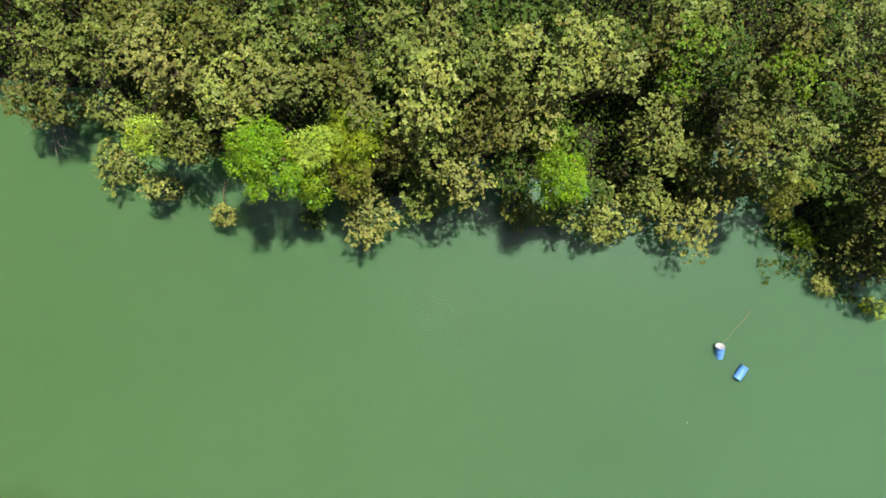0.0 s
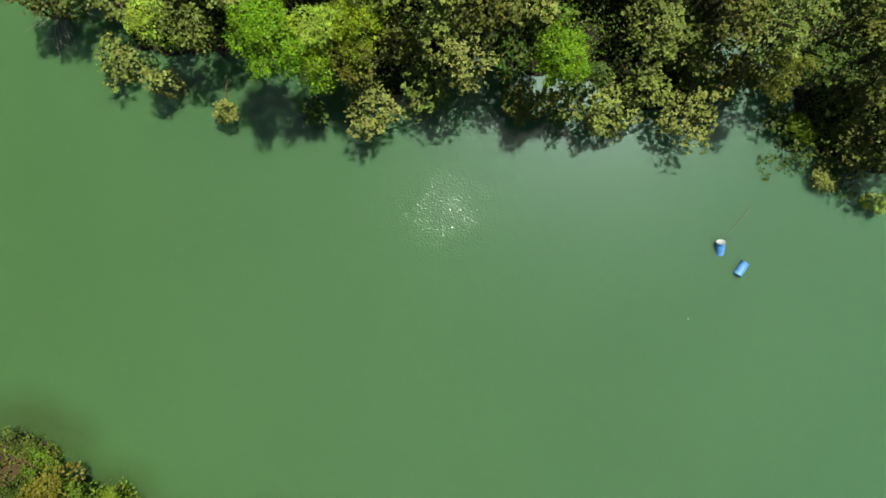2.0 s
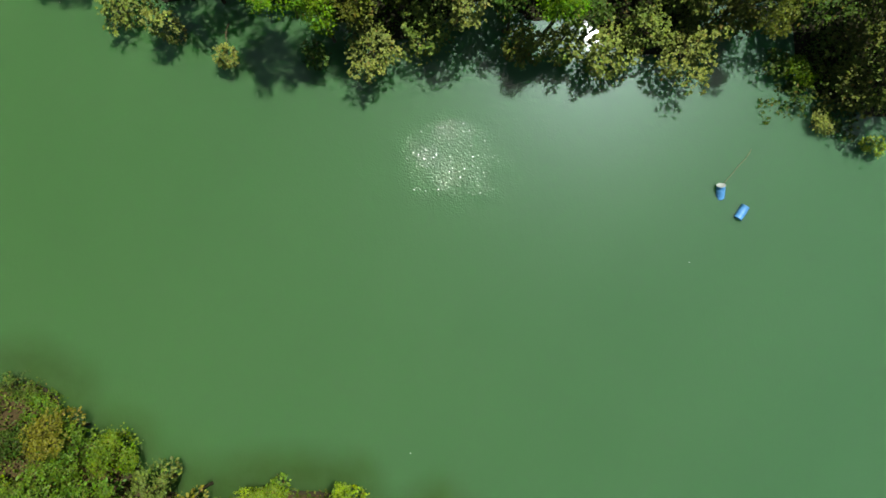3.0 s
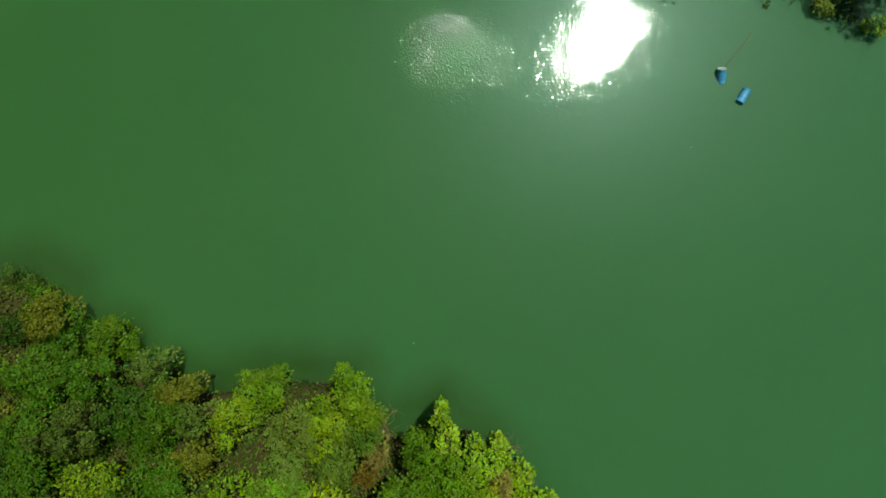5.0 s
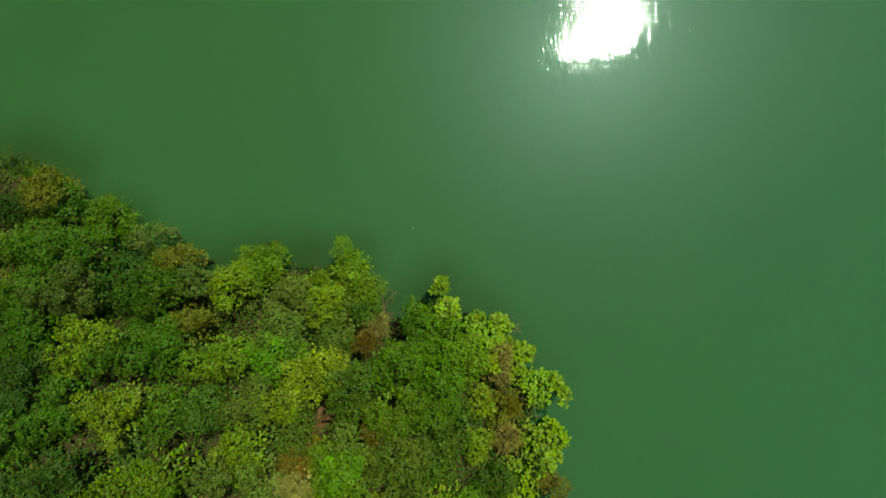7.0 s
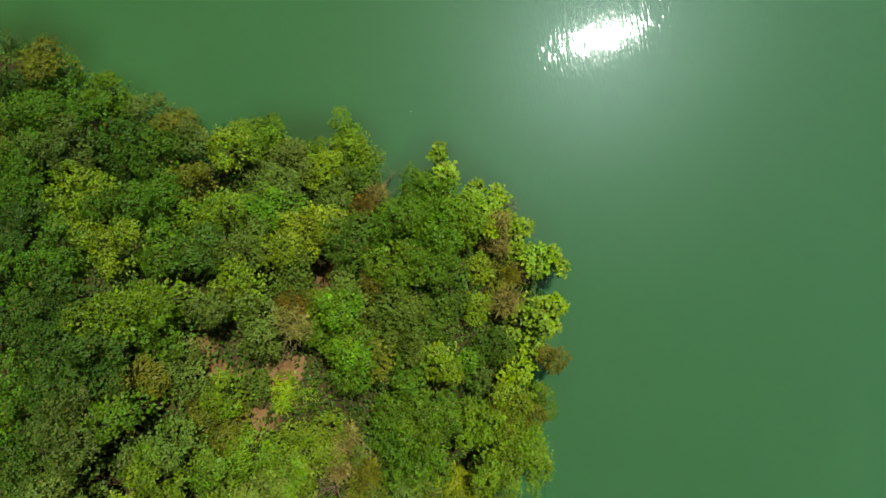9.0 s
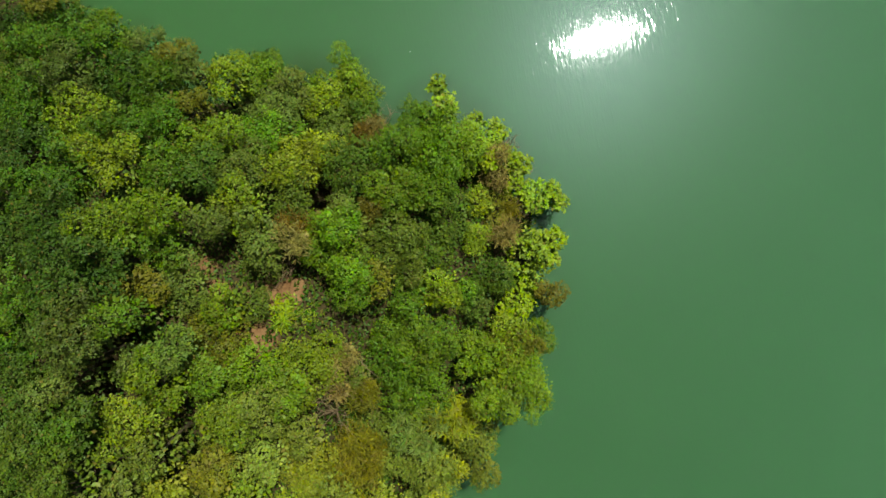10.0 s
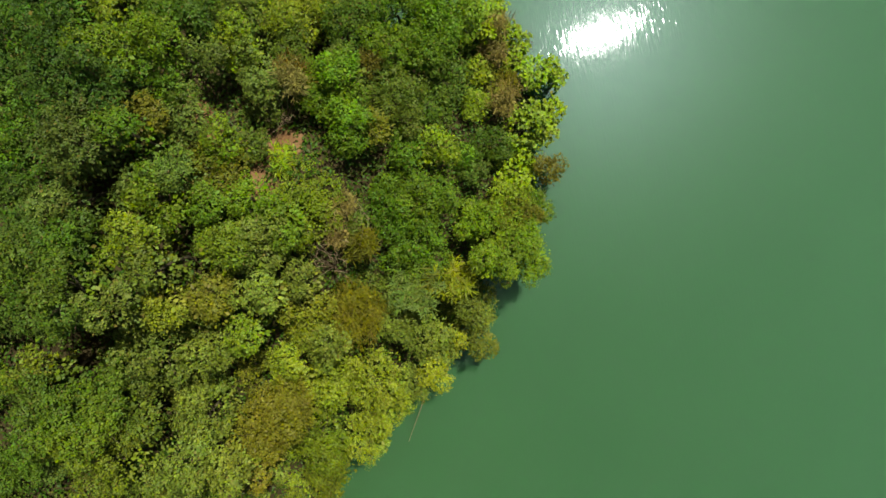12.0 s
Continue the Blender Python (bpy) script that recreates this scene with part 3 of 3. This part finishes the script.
thicket("plants on the hillside", "S", "dark", [(-15.83, -22.25, 1.38, 6.44), (-4.25, -24.31, 0.69, 4.84), (-4.77, -27.54, 1.2, 8.47), (-0.19, -29.88, 1.19, 6.67), (-1.2, -30.77, 1.18, 6.92), (1.57, -32.56, 1.25, 5.18), (-14.69, -29.57, 1.12, 13.31), (-10.31, -27.7, 1.08, 10.21), (-12.59, -31.38, 1.17, 14), (-13.98, -31.27, 1.21, 14.35)])
thicket("plants on the hillside", "S", "greyolive", [(-17.32, -22.82, 1.39, 8.4), (-5.88, -25.37, 1.52, 6.13), (-4.72, -29.89, 1.09, 9.19), (-9.63, -29.96, 0.82, 11.49), (-8.63, -27.77, 1.09, 10.1), (-13.2, -33.64, 1.47, 14.77)])
thicket("plants on the hillside", "S", "yellowgreen", [(-10.46, -22.83, 1.03, 7.01), (-16.04, -25.17, 1.34, 9.35), (-6.32, -23.92, 1.16, 5.72), (1.19, -28.92, 0.74, 4.8), (-1, -32.9, 1.2, 7.68), (-6.88, -33.83, 0.93, 8.13), (-13.33, -27.45, 1.22, 11.71), (-8.73, -29.37, 1.05, 10.81)])
thicket("plants on the hillside", "C", "bright", [(-7.96, -25.97, 1.2, 8.57), (-0.82, -26.52, 1.69, 6.67), (0.49, -33.37, 0.79, 5.21)])
thicket("plants on the hillside", "S", "yellow", [(-6.43, -26.79, 1.4, 8.28), (-7.26, -27.68, 0.93, 9.53)])
thicket("plants on the hillside", "S", "dullolive", [(-7.04, -28.92, 0.99, 9.64), (-2.56, -30.67, 1.29, 8.2), (-2.11, -32.04, 0.92, 8.62), (-8.34, -33.17, 0.87, 10.07), (-4.35, -36.4, 0.42, 8.36)])
thicket("plants on the hillside", "C", "green", [(-2.72, -26.51, 1.2, 7.68), (-1.57, -24.86, 1.17, 5.57), (-1.11, -28.24, 1.41, 7.29), (-1.78, -35.24, 1.82, 8.22)])
thicket("plants on the hillside", "C", "leafgreen", [(0.57, -26.4, 1.22, 6.11), (-5.34, -31.14, 1.11, 9.57), (-5.72, -30.04, 0.8, 8.73), (3.27, -37.96, 1.29, 5.64), (-8.16, -35.38, 1.02, 11.39)])
thicket("plants on the hillside", "R", "freshlime", [(-0.56, -23.1, 0.45, 4.77), (-0.25, -24.26, 0.67, 5.48), (1.06, -25.2, 0.75, 4.59), (1.71, -25.9, 0.67, 4.56), (2.37, -25.22, 0.56, 3.45), (3.65, -26.8, 0.62, 2.79), (4.21, -28.47, 0.95, 3.39), (5.52, -28.8, 0.4, 3.08), (5.13, -28.36, 0.45, 2.96), (3.74, -31.49, 1.46, 4.89)])
thicket("plants on the hillside", "R", "yellowgreen", [(2.6, -26.6, 0.78, 3.44), (2.97, -33.67, 1.36, 4.04), (4.98, -30.84, 0.65, 4.04), (1.81, -26.94, 0.43, 4.57), (3.17, -27.95, 0.56, 2.86)])
thicket("plants on the hillside", "C", "yellowgreen", [(1.09, -30.68, 0.83, 5.39), (-6.56, -36.09, 1.7, 10.52)])
thicket("plants on the hillside", "S", "brown", [(4.9, -33.66, 0.77, 3.59), (-3.6, -29.25, 0.71, 8.05)])
thicket("plants on the hillside", "P", "yellowgreen", [(-7.27, -33.59, 0.55, 8.81)])
thicket("plants on the hillside", "G", "drygrass", [(2.14, -27.52, 0.61, 3.58), (2.26, -26.52, 0.54, 4.22), (2.45, -30.53, 0.63, 4.94), (-4.86, -35.63, 0.6, 8.61), (-6.54, -30.63, 0.57, 10.06), (-3.76, -24.93, 0.54, 4.61), (-5.03, -36.9, 0.46, 8.53)])
thicket("plants on the hillside", "G", "brownolive", [(2.77, -29.2, 0.45, 3.53), (-4.14, -37.22, 0.7, 8.38)])
thicket("plants on the hillside", "G", "brown", [(-4.21, -25.55, 0.46, 5.38), (-6.57, -29.99, 0.64, 8.97)])
thicket("plants on the hillside", "S", "green", [(-19.7, -22.7, 1.45, 7.1), (-18.7, -24.3, 1.35, 8.5), (-18.0, -28.6, 1.4, 10.9), (-16.1, -32.7, 1.4, 12.9), (-20.6, -20.6, 1.25, 5.7)])
thicket("plants on the hillside", "S", "dark", [(-19.9, -24.6, 1.4, 8.0), (-18.4, -26.6, 1.4, 9.7), (-17.0, -30.6, 1.4, 11.8), (-15.9, -36.9, 1.3, 13.6)])
# hillside, far slope
thicket("plants on the hillside", "S", "leafgreen", [(-10.76, -35.67, 1.1, 13.62), (-14.3, -43.64, 1.41, 13.14), (0.79, -36.12, 1.26, 5.09), (1.37, -38.1, 0.97, 7.28)])
thicket("plants on the hillside", "S", "green", [(-9.46, -35.61, 0.97, 12.52), (-6.85, -36.51, 1.02, 11.52), (-2.32, -38.48, 1.11, 6.84)])
thicket("plants on the hillside", "C", "green", [(-8.57, -37.4, 1.1, 12.92), (-1.87, -37.04, 1.45, 7.48)])
thicket("plants on the hillside", "S", "dark", [(-13.74, -37.08, 1.25, 14.2), (-12.86, -38.81, 1.24, 15.68), (-12.8, -43.88, 1.15, 12.12)])
thicket("plants on the hillside", "S", "yellow", [(-11.33, -37.15, 1.07, 14.16), (-10.75, -39.4, 0.93, 13.24), (-6.81, -40.09, 1.3, 9.22), (-13.42, -45.33, 1.28, 12.13)])
thicket("plants on the hillside", "S", "greyolive", [(-10.61, -38.08, 0.72, 14.19), (1.14, -42.46, 0.82, 3.96), (0.82, -40.5, 1.21, 4.46)])
thicket("plants on the hillside", "S", "olive", [(-11.75, -39.16, 0.96, 14.74), (-7.59, -37.21, 1.1, 11.81), (-11.8, -41.39, 1.52, 12.41), (-10.18, -41.25, 1.2, 11.17), (-10.56, -44.02, 1.38, 10.42), (-11.21, -45.97, 1.43, 11.38), (-9.39, -46.13, 1.05, 10.83), (-2.95, -40.78, 1.28, 5.93), (-1.61, -41.92, 1.44, 5.29), (-2.42, -44.28, 0.82, 3.87), (-5.66, -41.51, 1.02, 9.02), (-6.51, -38.73, 0.87, 9.82)])
thicket("plants on the hillside", "S", "brownolive", [(-9.34, -39.31, 0.97, 12.57)])
thicket("plants on the hillside", "S", "pale", [(-7.73, -39.24, 0.92, 11.52)])
thicket("plants on the hillside", "S", "bright", [(-8.43, -40.76, 0.78, 11.4)])
thicket("plants on the hillside", "F", "ochre", [(-8.3, -44.75, 1.57, 9.2), (-8.97, -46.15, 1.13, 8.97), (-7.65, -44.04, 1.15, 8.59)])
thicket("plants on the hillside", "S", "yellowgreen", [(-7.43, -42.36, 1.39, 8.4), (-6.33, -43.68, 1.34, 7.24), (-4.51, -43.69, 1.89, 6.34), (-3.48, -45.06, 1.21, 4.45), (-4.58, -46.16, 1.13, 6.44), (2.39, -35.26, 1.05, 5.25)])
thicket("plants on the hillside", "F", "greygreen", [(-6.87, -46.25, 1.49, 6.74), (-6.54, -48.14, 1.29, 5.64)])
thicket("plants on the hillside", "S", "lime", [(-4.25, -47.03, 0.66, 4.1)])
thicket("plants on the hillside", "G", "brownolive", [(-4.73, -40.32, 1.33, 7.48)])
thicket("plants on the hillside", "P", "olive", [(-1.85, -39.24, 1.19, 6.79)])
thicket("plants on the hillside", "P", "yellow", [(-0.36, -39.17, 1, 6.6)])
thicket("plants on the hillside", "S", "lemon", [(-0.44, -42.28, 0.93, 3.92), (-1.34, -43.55, 0.86, 4.31)])
thicket("plants on the hillside", "C", "leafgreen", [(3.05, -37.13, 1.29, 5.71)])
thicket("plants on the hillside", "S", "dark", [(-14.22, -38.59, 1.13, 14.2), (-14.52, -39.69, 0.91, 13.4), (-14.46, -37.38, 1.07, 14.6), (-15.43, -42.51, 1.16, 13.0)])
thicket("plants on the hillside", "S", "green", [(-14.30, -43.08, 1.08, 12.8), (-13.51, -37.23, 0.81, 14.4), (-13.46, -43.02, 0.84, 12.4), (-15.80, -44.20, 1.17, 12.8)])
thicket("plants on the hillside", "S", "yellow", [(-14.29, -44.58, 1.10, 12.4), (-16.04, -41.76, 0.80, 12.4)])
thicket("plants on the hillside", "S", "olive", [(-11.73, -35.01, 0.81, 13.0), (-14.13, -35.59, 0.80, 13.4)])
thicket("plants on the hillside", "C", "bright", [(-4.78, -30.25, 0.96, 10.3), (-4.41, -32.15, 0.80, 10.0)])
thicket("plants on the hillside", "S", "leafgreen", [(-5.17, -22.26, 1.26, 4.4), (-6.85, -23.02, 0.97, 4.8)])


# ---- filling the thickets ----
DRY_SPOTS = ((-5.0, -37.2, 1.5, 2.7), (-4.6, -36.2, 1.2, 2.7), (-5.6, -38.2, 1.0, 2.5), (-7.3, -31.6, 1.0, 2.2), (3.2, -26.9, 1.1, 2.6), (3.6, -28.6, 1.2, 2.7), (2.9, -25.8, 0.8, 2.4))
SET_HILL.extend((x, y, 0.8 * r) for x, y, r, lift in DRY_SPOTS)


def fill(group, x_span, y_span, step, outline, margin, low, tall, choices, taken):
    """Plants between those already set: a jittered grid over an outline, skipping places that a crown covers."""
    for x in np.arange(x_span[0], x_span[1], step):
        for y in np.arange(y_span[0], y_span[1], step):
            px, py = x + rng.uniform(-0.4, 0.4) * step, y + rng.uniform(-0.4, 0.4) * step
            depth = float(inside_depth(np.array(px), np.array(py), outline))
            if depth < margin or any(math.hypot(px - sx, py - sy) < sr + 0.35 for sx, sy, sr in SOIL_GAPS + DARK_GAPS):
                continue
            if any(math.hypot(px - ox, py - oy) < 0.9 * orad for ox, oy, orad in taken):
                continue
            kind, colour = choices[rng.integers(len(choices))]
            r = rng.uniform(0.75, 1.25) * step * 0.62
            plant(kind, colour, px, py, r, float(ground_height(px, py)) + rng.uniform(low, tall), group, 0.8)
            taken.append((px, py, r))


fill("trees on the wooded bank", (-25, 26), (10.3, 15.5), 1.9, BANK, 2.2, 5.2, 7.2,
     [("R", "dullolive"), ("R", "olive"), ("R", "dark")], SET_BANK)
fill("trees on the wooded bank", (-27, 27), (-4, 19), 2.1, BANK, 2.2, 1.0, 2.6,
     [("R", "dullolive"), ("R", "dark"), ("R", "dark")], SET_BANK)
fill("plants on the hillside", (-28, 5), (-56, -14), 1.6, ISLAND, 1.3, 1.1, 2.7,
     [("S", "green"), ("S", "dark"), ("S", "olive"), ("S", "dullolive"), ("S", "leafgreen"), ("S", "greyolive"), ("S", "brownolive"), ("C", "green")], SET_HILL)


# ---- low growth ----
def undergrowth(name, label, x_span, y_span, outline, margin, dense, colour, high):
    area = (x_span[1] - x_span[0]) * (y_span[1] - y_span[0])
    n = int(area * dense)
    x, y = rng.uniform(*x_span, n), rng.uniform(*y_span, n)
    keep = inside_depth(x, y, outline) > margin
    for sx, sy, sr in SOIL_GAPS:
        keep &= np.hypot(x - sx, y - sy) > sr * rng.uniform(0.6, 1.15, n)
    x, y = x[keep], y[keep]
    base = np.stack([x, y, ground_height(x, y) + rng.random(len(x)) ** 1.5 * high], -1)
    way = unit(rng.normal(size=base.shape) * (1, 1, 0.35))
    verts, faces = leaves(base, way, np.tile((0.0, 0.0, 1.0), (len(x), 1)) + rng.normal(0, 0.3, base.shape),
                          rng.uniform(0.12, 0.24, len(x)), rng.uniform(0.06, 0.13, len(x)))
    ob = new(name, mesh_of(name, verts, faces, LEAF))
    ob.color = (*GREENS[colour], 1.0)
    tagged(ob, label, "undergrowth", kind="stuff")


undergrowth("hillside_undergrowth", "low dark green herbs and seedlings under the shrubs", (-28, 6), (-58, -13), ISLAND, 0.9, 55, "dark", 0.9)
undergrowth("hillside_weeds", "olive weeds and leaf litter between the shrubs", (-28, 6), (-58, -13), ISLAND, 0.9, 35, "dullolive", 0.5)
# dense dark leaves, added so that gaps between the bank trees look shaded
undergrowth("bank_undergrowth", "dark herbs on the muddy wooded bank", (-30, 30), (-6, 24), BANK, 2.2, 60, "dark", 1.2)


# ---- dead wood ----
def dead_shrub(x, y, r, lift, count, label, lean=(0, 0), material=None, thick=0.016):
    """A leafless bush: a stump and a fan of forking bare stems."""
    z = float(ground_height(x, y))
    z = max(z, -0.4)
    thing = empty_thing("dead_shrub", (x, y, z), label, "dead shrub", "dead wood")
    stump = tube([(0, 0, -0.2), (0.02, 0, 0.15), (lean[0] * 0.1, lean[1] * 0.1, 0.4)], [thick * 3, thick * 2.4, thick * 1.8], 6)
    part("stump", mesh_of("stump", *stump, material or BARK, True), thing)
    for _ in range(count):
        a = rng.uniform(0, 2 * math.pi)
        reach = r * rng.uniform(0.5, 1.1)
        end = Vector((lean[0] + reach * math.cos(a), lean[1] + reach * math.sin(a), lift * rng.uniform(0.6, 1.1)))
        mid = end * 0.5 + Vector((rng.normal(0, 0.12), rng.normal(0, 0.12), 0.12 * lift))
        pieces = [tube([(lean[0] * 0.08, lean[1] * 0.08, 0.3), mid, end], [thick * 1.2, thick * 0.8, thick * 0.3], 4)]
        for _ in range(4):
            p = mid.lerp(end, rng.uniform(0, 0.9))
            q = p + Vector((rng.normal(0, 0.3), rng.normal(0, 0.3), rng.uniform(-0.05, 0.3))) * min(r, 1.2)
            pieces.append(tube([p, q], [thick * 0.5, thick * 0.2], 3))
        part("stem", mesh_of("stem", *joined(pieces), material or BARK), thing)


for x, y, r, lift in DRY_SPOTS:
    dead_shrub(x, y, r, lift, 13, "dry leafless shrub with tangled pale brown stems", material=DRY)
dead_shrub(-21.6, 7.6, 1.3, 1.9, 14, "bare bleached branches drooping over the water", (0.9, -1.5), PALE_BARK, 0.013)
dead_shrub(17.2, 4.6, 0.8, 1.4, 8, "broken dead branch at the mouth of an inlet", (0.3, -1.2), PALE_BARK, 0.03)
dead_shrub(-3.8, -24.6, 0.9, 1.6, 14, "dry reddish brush caught between two bushes", (0.3, 0.5), DRY, 0.018)
dead_shrub(-13.7, -38.8, 1.0, 4.4, 5, "bare grey branches standing out of the canopy", (0.8, 0.2), DRY, 0.014)


# ---- floating things ----
def lathe(profile, sides=32):
    """A turned shape round the z axis from (radius, height) pairs."""
    verts = [(r * math.cos(2 * math.pi * k / sides), r * math.sin(2 * math.pi * k / sides), z) for r, z in profile for k in range(sides)]
    faces = [(i * sides + k, i * sides + (k + 1) % sides, (i + 1) * sides + (k + 1) % sides, (i + 1) * sides + k)
             for i in range(len(profile) - 1) for k in range(sides)]
    faces += [tuple(range(sides))[::-1], tuple(range(len(verts) - sides, len(verts)))]
    return verts, faces


def drum(where, way, lid_material, label):
    thing = empty_thing("plastic_drum", where, label, "drum", "floating drums")
    thing.rotation_mode = "QUATERNION"
    thing.rotation_quaternion = Vector(way).to_track_quat("Z", "Y")
    body = lathe([(0.215, -0.41), (0.235, -0.395), (0.238, -0.34), (0.228, -0.33), (0.24, -0.16), (0.243, 0.0), (0.24, 0.16),
                  (0.228, 0.33), (0.238, 0.34), (0.235, 0.38), (0.22, 0.395)])
    part("body", mesh_of("body", *body, BLUE, True), thing)
    for z in (-0.13, 0.13):
        hoop = lathe([(0.236, z - 0.02), (0.252, z - 0.012), (0.254, z), (0.252, z + 0.012), (0.236, z + 0.02)])
        part("hoop", mesh_of("hoop", *hoop, BLUE, True), thing)
    lid = part("lid", mesh_of("lid", *lathe([(0.236, 0.384), (0.246, 0.392), (0.246, 0.412), (0.228, 0.418), (0.222, 0.402), (0.05, 0.404)]), lid_material, True), thing)
    for s in (-1, 1):
        v, f = lathe([(0.036, 0.4), (0.036, 0.422), (0.026, 0.428)], 12)
        part("bung", mesh_of("bung", [(x + s * 0.13, y, z) for x, y, z in v], f, lid_material), lid)


drum((15.25, -5.66, 0.06), (-0.14, 0.82, 0.52), LID, "blue plastic drum floating tilted, faded white lid up")
drum((16.42, -6.82, 0.05), (0.53, 0.85, 0.06), BLUE, "blue plastic drum lying flat on the water")

rope_points = [(15.5 + 1.5 * s + 0.05 * math.sin(9 * s), -5.2 + 1.85 * s + 0.07 * math.sin(6 * s + 1), 0.006) for s in np.linspace(0, 1, 24)]
rope = new("mooring_rope", mesh_of("mooring_rope", *tube(rope_points, [0.026] * 24, 6), ROPE, True))
tagged(rope, "thin yellowish rope floating from a drum towards the bank", "rope")
pole_points = [Vector((-1.75, -44.6, 0.95)).lerp(Vector((-2.93, -47.95, 0.0)), s) + Vector((0.03 * math.sin(5 * s), 0, 0.06 * math.sin(3 * s))) for s in np.linspace(0, 1, 16)]
pole = new("bamboo_pole", mesh_of("bamboo_pole", *tube(pole_points, [0.03 - 0.001 * i for i in range(16)], 7), CANE, True))
tagged(pole, "thin brown cane pole sloping from the bank into the water", "pole")


def floating_leaf(x, y, turn):
    v, f = leaves(np.array([(x, y, 0.012)]), np.array([(math.cos(turn), math.sin(turn), 0.0)]), np.array([(0.0, 0.0, 1.0)]), np.array([0.1]), np.array([0.05]), 0.2)
    ob = new("floating_leaf", mesh_of("floating_leaf", v, f, LID))
    tagged(ob, "small pale leaf adrift on the open water", "leaf", "drifting leaves")


for x, y, turn in ((13.45, -9.6, 0.3), (-2.1, -20.1, 0.8)):
    floating_leaf(x, y, turn)
